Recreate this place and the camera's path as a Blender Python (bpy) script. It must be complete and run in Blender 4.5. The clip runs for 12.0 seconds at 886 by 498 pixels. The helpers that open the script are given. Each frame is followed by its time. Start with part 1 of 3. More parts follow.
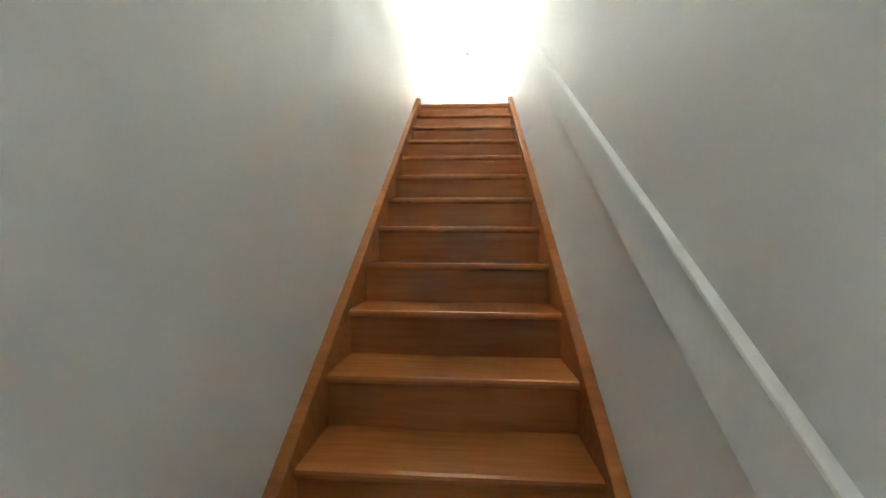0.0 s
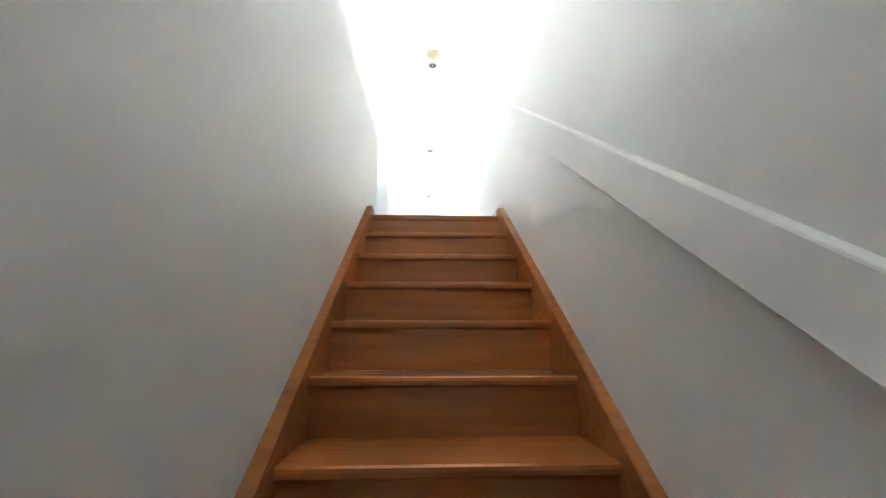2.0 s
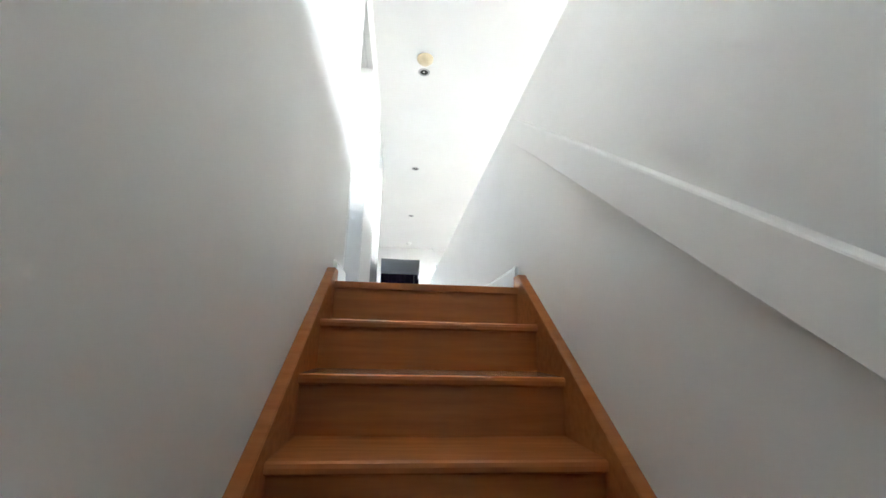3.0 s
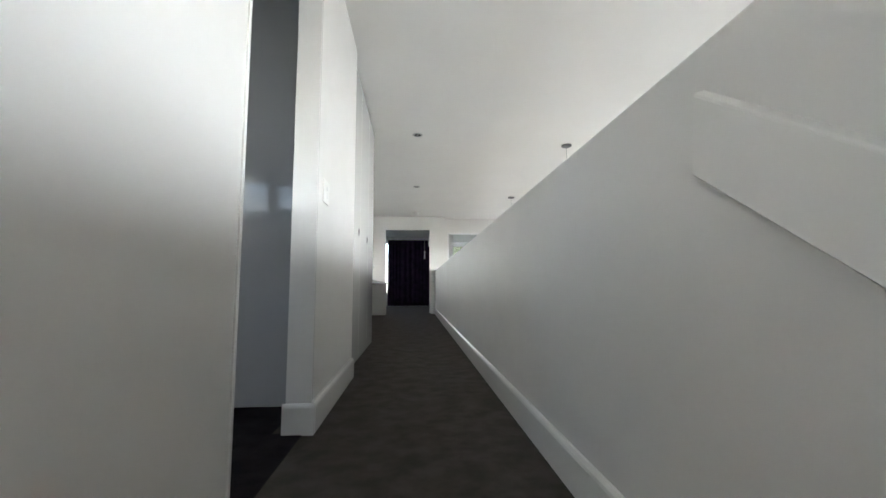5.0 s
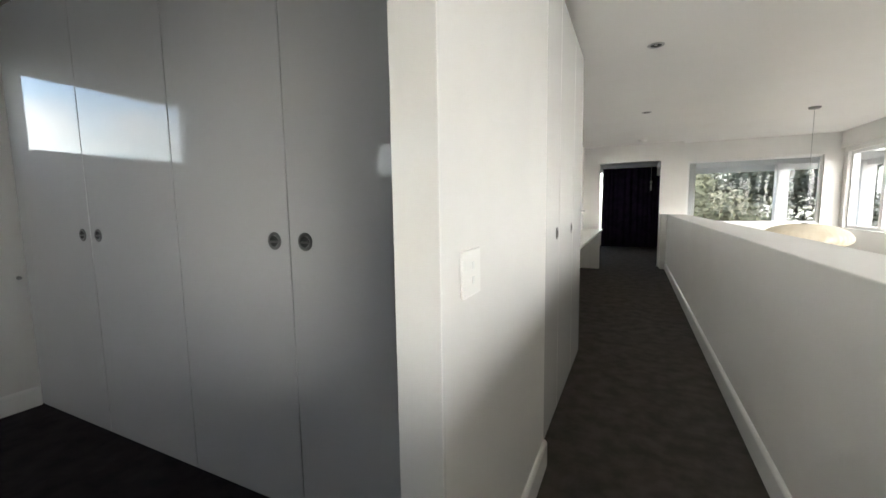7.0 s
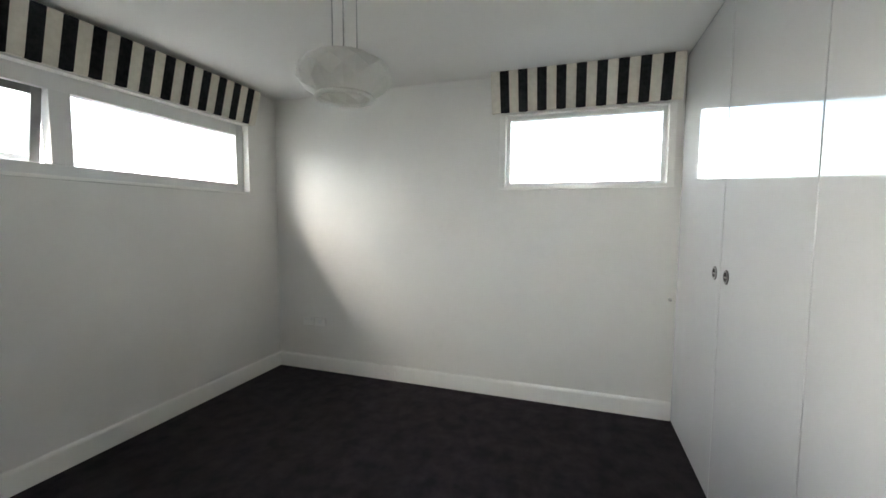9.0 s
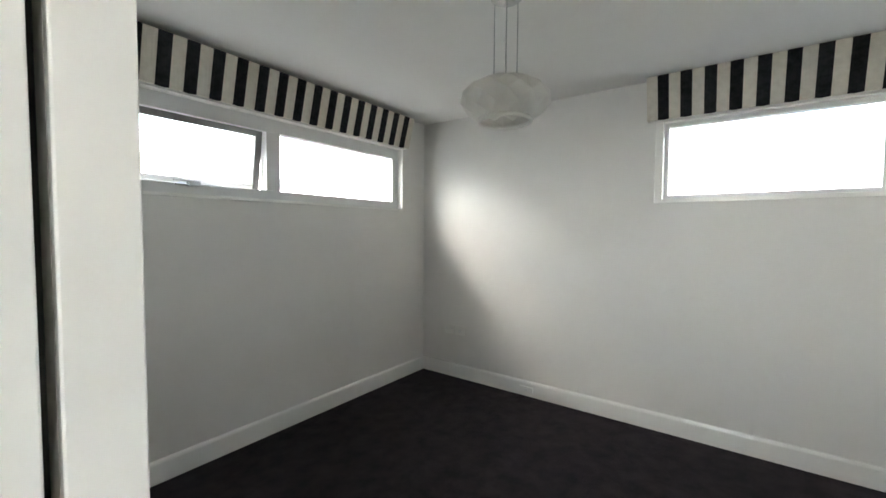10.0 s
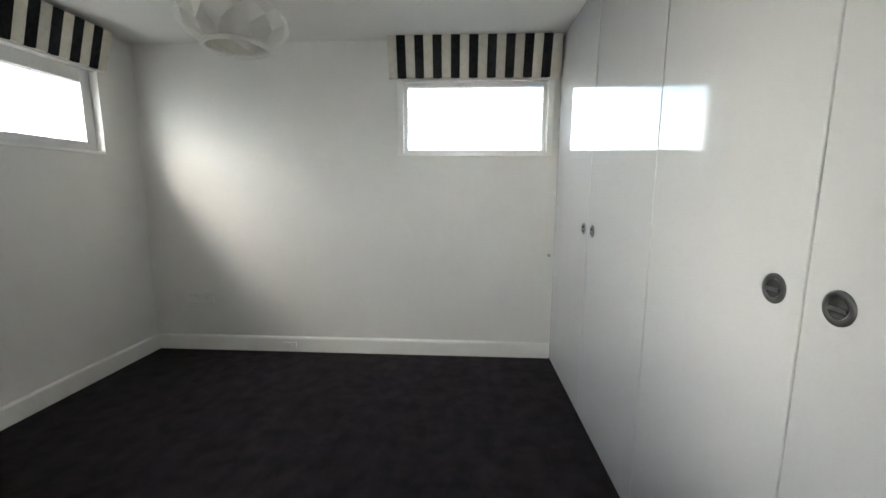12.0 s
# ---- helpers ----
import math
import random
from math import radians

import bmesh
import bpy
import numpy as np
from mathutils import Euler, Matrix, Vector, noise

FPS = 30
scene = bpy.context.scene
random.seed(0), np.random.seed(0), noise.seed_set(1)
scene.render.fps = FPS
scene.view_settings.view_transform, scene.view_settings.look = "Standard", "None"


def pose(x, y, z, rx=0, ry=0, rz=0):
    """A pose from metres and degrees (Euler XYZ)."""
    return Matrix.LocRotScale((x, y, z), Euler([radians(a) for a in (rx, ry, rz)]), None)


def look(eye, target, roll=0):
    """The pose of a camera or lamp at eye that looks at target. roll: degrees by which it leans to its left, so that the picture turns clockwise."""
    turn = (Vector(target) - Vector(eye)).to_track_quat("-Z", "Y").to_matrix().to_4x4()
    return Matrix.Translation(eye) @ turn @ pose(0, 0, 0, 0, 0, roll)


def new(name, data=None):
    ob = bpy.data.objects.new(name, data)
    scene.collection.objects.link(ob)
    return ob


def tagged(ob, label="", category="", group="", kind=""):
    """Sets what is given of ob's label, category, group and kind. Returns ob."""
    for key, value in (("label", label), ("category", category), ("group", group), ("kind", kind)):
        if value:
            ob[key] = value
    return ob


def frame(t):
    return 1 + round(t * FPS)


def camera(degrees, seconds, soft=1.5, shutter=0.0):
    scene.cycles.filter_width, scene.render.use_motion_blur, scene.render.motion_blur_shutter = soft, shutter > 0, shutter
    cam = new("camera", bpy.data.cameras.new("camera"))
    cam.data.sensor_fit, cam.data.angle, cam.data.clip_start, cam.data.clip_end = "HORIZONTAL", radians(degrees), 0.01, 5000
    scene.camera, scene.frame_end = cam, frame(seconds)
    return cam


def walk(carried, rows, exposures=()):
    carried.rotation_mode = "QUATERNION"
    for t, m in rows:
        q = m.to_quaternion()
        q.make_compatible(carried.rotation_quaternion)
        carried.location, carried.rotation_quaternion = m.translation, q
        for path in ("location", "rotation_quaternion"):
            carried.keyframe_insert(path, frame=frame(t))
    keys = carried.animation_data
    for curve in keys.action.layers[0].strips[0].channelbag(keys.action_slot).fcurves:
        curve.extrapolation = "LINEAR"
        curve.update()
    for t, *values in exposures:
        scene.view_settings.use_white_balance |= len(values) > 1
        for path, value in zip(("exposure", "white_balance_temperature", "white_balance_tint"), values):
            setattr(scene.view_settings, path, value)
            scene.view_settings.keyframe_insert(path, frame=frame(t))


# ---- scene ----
cam = camera(96.1, 12.0, 1.5)
PATH = [
    (0, (0.056, -3.822, -1.363), (-0.072, -1.826, -1.377), 0.4),
    (0.5, (0.037, -3.609, -1.325), (0.013, -1.611, -1.232), -0.1),
    (1, (-0.027, -3.294, -1.264), (0.061, -1.306, -1.065), -0.0),
    (1.5, (-0.068, -2.931, -1.074), (0.049, -0.96, -0.757), -0.2),
    (2, (-0.066, -2.55, -0.769), (0.022, -0.595, -0.354), -0.0),
    (2.5, (-0.104, -2.17, -0.535), (0.044, -0.239, -0.035), 0.0),
    (3, (-0.119, -1.809, -0.262), (0.076, 0.127, 0.2), 1.3),
    (3.5, (-0.104, -1.484, 0.054), (0.054, 0.467, 0.467), 0.8),
    (3.7, (-0.11, -1.354, 0.096), (0.075, 0.596, 0.502), 0.8),
    (5.3, (-0.015, -0.307, 0.777), (0.107, 1.687, 0.865), -0.5),
    (5.5, (-0.038, -0.161, 0.886), (0.07, 1.836, 0.894), -0.7),
    (6, (-0.018, 0.038, 1.057), (-0.024, 2.034, 0.928), -1.4),
    (6.5, (-0.026, 0.285, 1.193), (-0.413, 2.237, 0.988), -1.2),
    (6.7, (-0.052, 0.384, 1.206), (-0.608, 2.294, 0.997), -1.1),
    (8.3, (-0.437, 0.994, 1.357), (-2.401, 1.306, 1.151), 0.2),
    (8.5, (-0.489, 1.012, 1.361), (-2.48, 1.027, 1.168), 0.4),
    (9, (-0.543, 0.98, 1.356), (-2.435, 0.35, 1.209), 0.3),
    (9.5, (-0.466, 0.888, 1.377), (-2.198, -0.105, 1.255), 0.4),
    (10, (-0.446, 0.876, 1.378), (-2.06, -0.302, 1.286), 0.4),
    (10.2, (-0.439, 0.914, 1.32), (-2.053, -0.266, 1.265), 1.0),
    (10.5, (-0.454, 0.899, 1.351), (-2.153, -0.153, 1.281), 1.1),
    (11, (-0.551, 0.95, 1.357), (-2.413, 0.224, 1.271), 1.0),
    (11.5, (-0.568, 0.94, 1.351), (-2.527, 0.565, 1.201), 0.8),
    (12, (-0.447, 0.934, 1.315), (-2.424, 0.831, 1.028), 0.3),
]
EXPO = [(0, 6.65, 6600, 1), (1.5, 6.25, 6300, 3), (2.5, 5.6, 6200, 6), (3.7, 4.8, 6200, 7), (5.3, 3.9, 6500, 8), (6.7, 3.75, 6900, 9), (8.3, 4.8, 7000, 7), (9.3, 5.05, 7000, 7), (11.2, 5.1, 7000, 7), (12, 4.95, 7000, 7)]

walk(cam, [(t, look(eye, target, roll)) for t, eye, target, roll in PATH], EXPO)

# ---- world and light ----
world = bpy.data.worlds.new("sky")
scene.world = world
world.use_nodes = True
wn = world.node_tree.nodes
sky = wn.new("ShaderNodeTexSky")
sky.sky_type = 'NISHITA'
sky.sun_disc = False
sky.sun_elevation = radians(40)
sky.sun_rotation = radians(125)
sky.air_density = 1.0
sky.dust_density = 1.5
wl = world.node_tree.links
# broken white cloud over the blue, as bright as the sky around it and a little more
direction = wn.new("ShaderNodeTexCoord")
flatten = wn.new("ShaderNodeMapping")
flatten.inputs["Scale"].default_value = (1.0, 1.0, 3.2)
cloud = wn.new("ShaderNodeTexNoise")
cloud.inputs["Scale"].default_value = 2.6
cloud.inputs["Detail"].default_value = 7
cloud.inputs["Roughness"].default_value = 0.58
cover = wn.new("ShaderNodeMapRange")
cover.inputs["From Min"].default_value = 0.40
cover.inputs["From Max"].default_value = 0.58
grey = wn.new("ShaderNodeRGBToBW")
lift = wn.new("ShaderNodeMath")
lift.operation = 'MULTIPLY'
lift.inputs[1].default_value = 1.4
blend = wn.new("ShaderNodeMix")
blend.data_type = 'RGBA'
wl.new(direction.outputs["Generated"], flatten.inputs[0])
wl.new(flatten.outputs[0], cloud.inputs["Vector"])
wl.new(cloud.outputs["Fac"], cover.inputs[0])
wl.new(sky.outputs[0], grey.inputs[0])
wl.new(grey.outputs[0], lift.inputs[0])
# the cloud thins out overhead
height = wn.new("ShaderNodeSeparateXYZ")
thin = wn.new("ShaderNodeMapRange")
thin.inputs["From Min"].default_value = 0.25
thin.inputs["From Max"].default_value = 0.85
thin.inputs["To Min"].default_value = 1.0
thin.inputs["To Max"].default_value = 0.25
share = wn.new("ShaderNodeMath")
share.operation = 'MULTIPLY'
wl.new(direction.outputs["Generated"], height.inputs[0])
wl.new(height.outputs["Z"], thin.inputs[0])
wl.new(cover.outputs[0], share.inputs[0])
wl.new(thin.outputs[0], share.inputs[1])
wl.new(share.outputs[0], blend.inputs[0])
wl.new(sky.outputs[0], blend.inputs[6])
wl.new(lift.outputs[0], blend.inputs[7])
wl.new(blend.outputs[2], wn["Background"].inputs[0])
wn["Background"].inputs[1].default_value = 0.15
sun = new("sun", bpy.data.lights.new("sun", 'SUN'))
sun.data.energy = 0.25
sun.data.angle = radians(70)
sun.data.color = (1.0, 0.98, 0.95)
sun.matrix_world = look((0, 0, 20), (-23.8 * math.sin(radians(125)), -23.8 * math.cos(radians(125)), 0))


# ---- materials ----
def ramp(nt, fac, stops):
    r = nt.nodes.new("ShaderNodeValToRGB")
    while len(r.color_ramp.elements) < len(stops):
        r.color_ramp.elements.new(0.5)
    for e, (p, c) in zip(r.color_ramp.elements, stops):
        e.position, e.color = p, (*c, 1)
    nt.links.new(fac, r.inputs[0])
    return r.outputs[0]


def noise_tex(nt, scale, detail=4, stretch=None, rough=0.55):
    tc = nt.nodes.new("ShaderNodeTexCoord")
    n = nt.nodes.new("ShaderNodeTexNoise")
    n.inputs["Scale"].default_value = scale
    n.inputs["Detail"].default_value = detail
    n.inputs["Roughness"].default_value = rough
    if stretch:
        m = nt.nodes.new("ShaderNodeMapping")
        m.inputs["Scale"].default_value = stretch
        nt.links.new(tc.outputs["Object"], m.inputs[0])
        nt.links.new(m.outputs[0], n.inputs["Vector"])
    else:
        nt.links.new(tc.outputs["Object"], n.inputs["Vector"])
    return n.outputs["Fac"]


def surface(name, c0, c1, scale=3.0, rough=0.5, bump=0.1, bump_scale=150.0, metal=0.0, stretch=None,
            spec=0.5, coat=0.0, bump_dist=0.002, mid=(0.35, 0.65), detail=4):
    m = bpy.data.materials.new(name)
    m.use_nodes = True
    nt = m.node_tree
    b = nt.nodes["Principled BSDF"]
    nt.links.new(ramp(nt, noise_tex(nt, scale, detail, stretch), [(mid[0], c0), (mid[1], c1)]), b.inputs["Base Color"])
    b.inputs["Roughness"].default_value = rough
    b.inputs["Metallic"].default_value = metal
    b.inputs["Specular IOR Level"].default_value = spec
    b.inputs["Coat Weight"].default_value = coat
    b.inputs["Coat Roughness"].default_value = 0.06
    if bump:
        bp = nt.nodes.new("ShaderNodeBump")
        bp.inputs["Strength"].default_value = bump
        bp.inputs["Distance"].default_value = bump_dist
        nt.links.new(noise_tex(nt, bump_scale, 3, stretch), bp.inputs["Height"])
        nt.links.new(bp.outputs[0], b.inputs["Normal"])
    return m


M_WALL = surface("wall_paint", (0.765, 0.75, 0.72), (0.805, 0.79, 0.76), 1.5, 0.42, 0.08, 220)
M_CEIL = surface("ceiling_paint", (0.85, 0.84, 0.815), (0.875, 0.865, 0.84), 1.2, 0.75, 0.05, 200)
M_TRIM = surface("trim_enamel", (0.89, 0.88, 0.85), (0.91, 0.90, 0.87), 2.0, 0.22, 0.05, 120)
# white wardrobe doors: their dimmer light is put into this mid-grey colour
M_LACQUER_DIMMED = surface("dimmed_white_lacquer", (0.52, 0.52, 0.52), (0.55, 0.55, 0.55), 0.8, 0.055, 0.012, 6, spec=0.4, bump_dist=0.004)
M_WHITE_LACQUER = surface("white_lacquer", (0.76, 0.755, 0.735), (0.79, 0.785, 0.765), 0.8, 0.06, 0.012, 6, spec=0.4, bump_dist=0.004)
M_CARPET = surface("charcoal_carpet", (0.070, 0.062, 0.055), (0.112, 0.099, 0.088), 9.0, 0.95, 0.9, 420, spec=0.12, bump_dist=0.006, detail=9)
M_CARPET_ROOM = surface("black_carpet", (0.024, 0.019, 0.0235), (0.044, 0.036, 0.0425), 9.0, 0.95, 0.9, 420, spec=0.1, bump_dist=0.006, detail=9)
M_CHROME = surface("brushed_steel", (0.42, 0.42, 0.42), (0.55, 0.55, 0.54), 8.0, 0.28, 0.03, 90, metal=1.0)
M_PULL = surface("satin_dark_steel", (0.13, 0.13, 0.13), (0.21, 0.21, 0.205), 8.0, 0.32, 0.03, 90, metal=1.0)
# near-black that stands in for shade inside pulls, downlights and the door slot
M_RECESS_SHADE = surface("recess_shade", (0.02, 0.02, 0.02), (0.035, 0.035, 0.033), 10.0, 0.6, 0.05, 60)
M_FRAME = surface("white_frame", (0.78, 0.78, 0.77), (0.82, 0.82, 0.81), 3.0, 0.3, 0.03, 100)
# grey of the pendant fittings, and of the shade on the bedroom sash
M_GREY_METAL_SHADE = surface("grey_metal_and_sash_shade", (0.16, 0.16, 0.16), (0.22, 0.22, 0.22), 6.0, 0.4, 0.03, 80, metal=0.6)
M_CREAM = surface("cream_fabric", (0.66, 0.62, 0.54), (0.73, 0.69, 0.61), 30.0, 0.9, 0.5, 500, spec=0.15)
M_BLACKFAB = surface("charcoal_fabric", (0.014, 0.014, 0.017), (0.028, 0.028, 0.032), 30.0, 0.9, 0.5, 500, spec=0.15)
M_CURTAIN = surface("purple_velvet", (0.012, 0.006, 0.022), (0.03, 0.014, 0.05), 6.0, 0.85, 0.4, 300, spec=0.15)
M_PLASTIC = surface("white_plastic", (0.84, 0.83, 0.80), (0.88, 0.87, 0.84), 5.0, 0.3, 0.02, 60)
M_YELLOWED = surface("yellowed_plastic", (0.55, 0.45, 0.28), (0.63, 0.53, 0.35), 12.0, 0.4, 0.03, 60)
M_BARK = surface("bark", (0.05, 0.04, 0.03), (0.12, 0.10, 0.08), 14.0, 0.9, 0.8, 40, bump_dist=0.02)
M_LEAF = surface("leaf_dark", (0.032, 0.040, 0.027), (0.075, 0.088, 0.06), 2.5, 0.85, 0.2, 30, spec=0.15)
M_LEAF2 = surface("leaf_olive", (0.07, 0.075, 0.042), (0.15, 0.145, 0.09), 2.5, 0.85, 0.2, 30, spec=0.15)
M_TILE = surface("grey_roof_tile", (0.21, 0.17, 0.14), (0.36, 0.30, 0.25), 3.0, 0.8, 0.4, 30, bump_dist=0.01)
M_BRICK = surface("rendered_wall", (0.33, 0.29, 0.25), (0.42, 0.38, 0.33), 5.0, 0.8, 0.4, 60)
M_GRASS = surface("grass", (0.09, 0.10, 0.045), (0.17, 0.17, 0.095), 0.7, 0.95, 0.8, 30, bump_dist=0.03)
# unseen lower floor, coloured pale to throw daylight up to the ceiling
M_LOWER = surface("paled_floor_boards", (0.42, 0.34, 0.25), (0.54, 0.45, 0.34), 3.0, 0.4, 0.1, 60, stretch=(8, 0.6, 8))


def timber():
    """Reddish-brown stained stair timber with a fine grain along x."""
    m = bpy.data.materials.new("stained_stair_timber")
    m.use_nodes = True
    nt = m.node_tree
    b = nt.nodes["Principled BSDF"]
    grain = noise_tex(nt, 3.0, 8, (0.8, 11, 11), 0.6)
    stain = noise_tex(nt, 1.6, 3)
    mix = nt.nodes.new("ShaderNodeMix")
    mix.data_type, mix.blend_type = 'RGBA', 'MULTIPLY'
    mix.inputs[0].default_value = 0.6
    nt.links.new(ramp(nt, grain, [(0.2, (0.33, 0.108, 0.028)), (0.8, (0.52, 0.188, 0.053))]), mix.inputs[6])
    nt.links.new(ramp(nt, stain, [(0.35, (0.82, 0.79, 0.76)), (0.65, (1, 1, 1))]), mix.inputs[7])
    nt.links.new(mix.outputs[2], b.inputs["Base Color"])
    b.inputs["Roughness"].default_value = 0.27
    b.inputs["Specular IOR Level"].default_value = 0.5
    bp = nt.nodes.new("ShaderNodeBump")
    bp.inputs["Strength"].default_value, bp.inputs["Distance"].default_value = 0.15, 0.001
    nt.links.new(grain, bp.inputs["Height"])
    nt.links.new(bp.outputs[0], b.inputs["Normal"])
    return m


def toned_glass(tone):
    m = bpy.data.materials.new("window_glass")
    m.use_nodes = True
    b = m.node_tree.nodes["Principled BSDF"]
    b.inputs["Base Color"].default_value = (*tone, 1)
    b.inputs["Transmission Weight"].default_value = 1.0
    b.inputs["Roughness"].default_value = 0.0
    b.inputs["IOR"].default_value = 1.45
    return m


def translucent(name, c0, c1, share):
    """A thin shade that lets light through: diffuse and translucent, mixed."""
    m = surface(name, c0, c1, 9.0, 0.5, 0.1, 140)
    nt = m.node_tree
    b, out = nt.nodes["Principled BSDF"], nt.nodes["Material Output"]
    t = nt.nodes.new("ShaderNodeBsdfTranslucent")
    t.inputs[0].default_value = (*c1, 1)
    mix = nt.nodes.new("ShaderNodeMixShader")
    mix.inputs[0].default_value = share
    nt.links.new(b.outputs[0], mix.inputs[1])
    nt.links.new(t.outputs[0], mix.inputs[2])
    nt.links.new(mix.outputs[0], out.inputs[0])
    return m


M_PORCELAIN = translucent("frosted_porcelain", (0.80, 0.79, 0.76), (0.88, 0.87, 0.84), 0.5)
M_SHELL = translucent("pleated_shade", (0.70, 0.62, 0.48), (0.77, 0.70, 0.57), 0.3)
M_WOOD = timber()
# grey tones dim the outdoors; bedroom panes greyer still to dim their reflections
M_GLASS = toned_glass((0.50, 0.525, 0.54))
M_TINT = toned_glass((0.73, 0.76, 0.785))


# ---- mesh helpers ----
def finish(name, bm, mats, parent=None, smooth=False):
    me = bpy.data.meshes.new(name)
    bm.normal_update()
    bm.to_mesh(me)
    bm.free()
    for m in (mats if isinstance(mats, (list, tuple)) else [mats]):
        me.materials.append(m)
    if smooth:
        me.polygons.foreach_set("use_smooth", [True] * len(me.polygons))
    ob = new(name, me)
    if parent:
        ob.parent = parent
    return ob


def add_box(bm, x0, x1, y0, y1, z0, z1, bevel=0.0, mat=0):
    g = bmesh.ops.create_cube(bm, size=1.0)
    bmesh.ops.transform(bm, verts=g["verts"], matrix=Matrix.Translation(((x0 + x1) / 2, (y0 + y1) / 2, (z0 + z1) / 2))
                        @ Matrix.Diagonal((x1 - x0, y1 - y0, z1 - z0, 1)))
    faces = {f for v in g["verts"] for f in v.link_faces}
    for f in faces:
        f.material_index = mat
    if bevel:
        bmesh.ops.bevel(bm, geom=list({e for f in faces for e in f.edges}), offset=bevel, segments=2, affect='EDGES', profile=0.5, material=-1)


def boxes(name, spec, mats, parent=None, bevel=0.0):
    bm = bmesh.new()
    for s in spec:
        add_box(bm, *s[:6], bevel=bevel, mat=s[6] if len(s) > 6 else 0)
    return finish(name, bm, mats, parent)


def structure(ob, label, category):
    return tagged(ob, label, category, kind="structure")


def lathe(name, profile, mats, parent=None, seg=32, at=(0, 0, 0), axis='Z', smooth=True):
    """profile: (radius, height) pairs turned round an axis."""
    bm = bmesh.new()
    rings = []
    for r, h in profile:
        rings.append([bm.verts.new((r * math.cos(2 * math.pi * i / seg), r * math.sin(2 * math.pi * i / seg), h)) for i in range(seg)])
    for a, b in zip(rings, rings[1:]):
        for i in range(seg):
            bm.faces.new((a[i], a[(i + 1) % seg], b[(i + 1) % seg], b[i]))
    bmesh.ops.remove_doubles(bm, verts=bm.verts, dist=1e-5)
    if axis == 'Y':
        bmesh.ops.rotate(bm, verts=bm.verts, matrix=Matrix.Rotation(radians(90), 3, 'X'))
    if axis == 'X':
        bmesh.ops.rotate(bm, verts=bm.verts, matrix=Matrix.Rotation(radians(90), 3, 'Y'))
    bmesh.ops.translate(bm, verts=bm.verts, vec=at)
    bmesh.ops.recalc_face_normals(bm, faces=bm.faces)
    return finish(name, bm, mats, parent, smooth)


def empty_at(name, x, y, z):
    e = new(name)
    e.location = (x, y, z)
    return e


# ---- measures of the plan ----
W = 0.46            # half the width of stair and corridor
RISE, GO, STEPS = 0.18, 0.25, 15
LOW = -RISE * STEPS  # lower floor
CEIL, RCEIL = 2.37, 2.405
PAR = 1.02          # top of the parapet
PX = 0.76           # its far side
DS, DN = 0.478, 1.25  # doorway of the bedroom
XI = -0.56         # bedroom side of the corridor wall
XW, YS, YN = -3.52, -1.605, 1.62   # bedroom walls and wardrobe front
EAST, NORTH = 3.05, 9.55
HALL = -6.2         # far end of the lower hall

# ---- floors and ceilings ----
structure(boxes("floor", [(-1.1, W - 0.004, 0.03, 9.4, -0.25, 0.0), (-2.2, PX, 9.4, 13.3, -0.25, 0.0)], M_CARPET), "charcoal brown cut pile carpet on the landing", "floor")
structure(boxes("floor_bedroom", [(XW, XI - 0.06, YS, 2.3, -0.25, 0.002), (XI - 0.06, -W - 0.03, DS, DN, -0.25, 0.003)], M_CARPET_ROOM), "near-black cut pile carpet in the bedroom", "floor")
structure(boxes("floor_lower", [(-1.6, EAST, HALL, NORTH, LOW - 0.2, LOW)], M_LOWER), "unseen timber board floor downstairs, paled to bounce daylight", "floor")
structure(boxes("ceiling", [(XI, EAST + 0.2, -4.2, NORTH + 0.2, CEIL, CEIL + 0.12), (-1.2, XI, DN + 0.9, NORTH + 0.2, CEIL, CEIL + 0.12), (-2.4, PX + 0.2, NORTH + 0.2, 13.5, CEIL, CEIL + 0.12)], M_CEIL), "plain white plaster ceiling over corridor and void", "ceiling")
structure(boxes("ceiling_bedroom", [(XW - 0.2, XI, YS - 0.2, 2.3, RCEIL, RCEIL + 0.1)], M_CEIL), "plain white plaster bedroom ceiling", "ceiling")
structure(boxes("ceiling_hall", [(-1.6, W, HALL, -4.2, -0.15, 0.0)], M_CEIL), "white plaster ceiling of the lower hall", "ceiling")

# ---- walls ----
GX = -0.506  # slot of the sliding door in the wall's end
structure(boxes("wall_stair_west", [
    (XI, -W, -4.2, DS - 0.06, LOW, CEIL),
    (XI, GX - 0.005, DS - 0.06, DS, 0, CEIL), (GX + 0.005, -W, DS - 0.06, DS, 0, CEIL),
    (XI, -W, DS, DN, 2.05, CEIL),
    (XI, -W, DN, 2.33, -0.25, CEIL)], M_WALL), "white painted stair and corridor wall", "wall")
structure(boxes("wall_stair_east", [(W, PX, -4.2, 9.08, LOW, PAR)], M_WALL, bevel=0.006), "white painted stair wall and thick parapet", "parapet")
structure(boxes("wall_parapet_end", [(0.36, W - 0.003, 8.98, 9.28, 0, PAR - 0.003)], M_WALL), "short white wall return at the parapet's end", "wall")
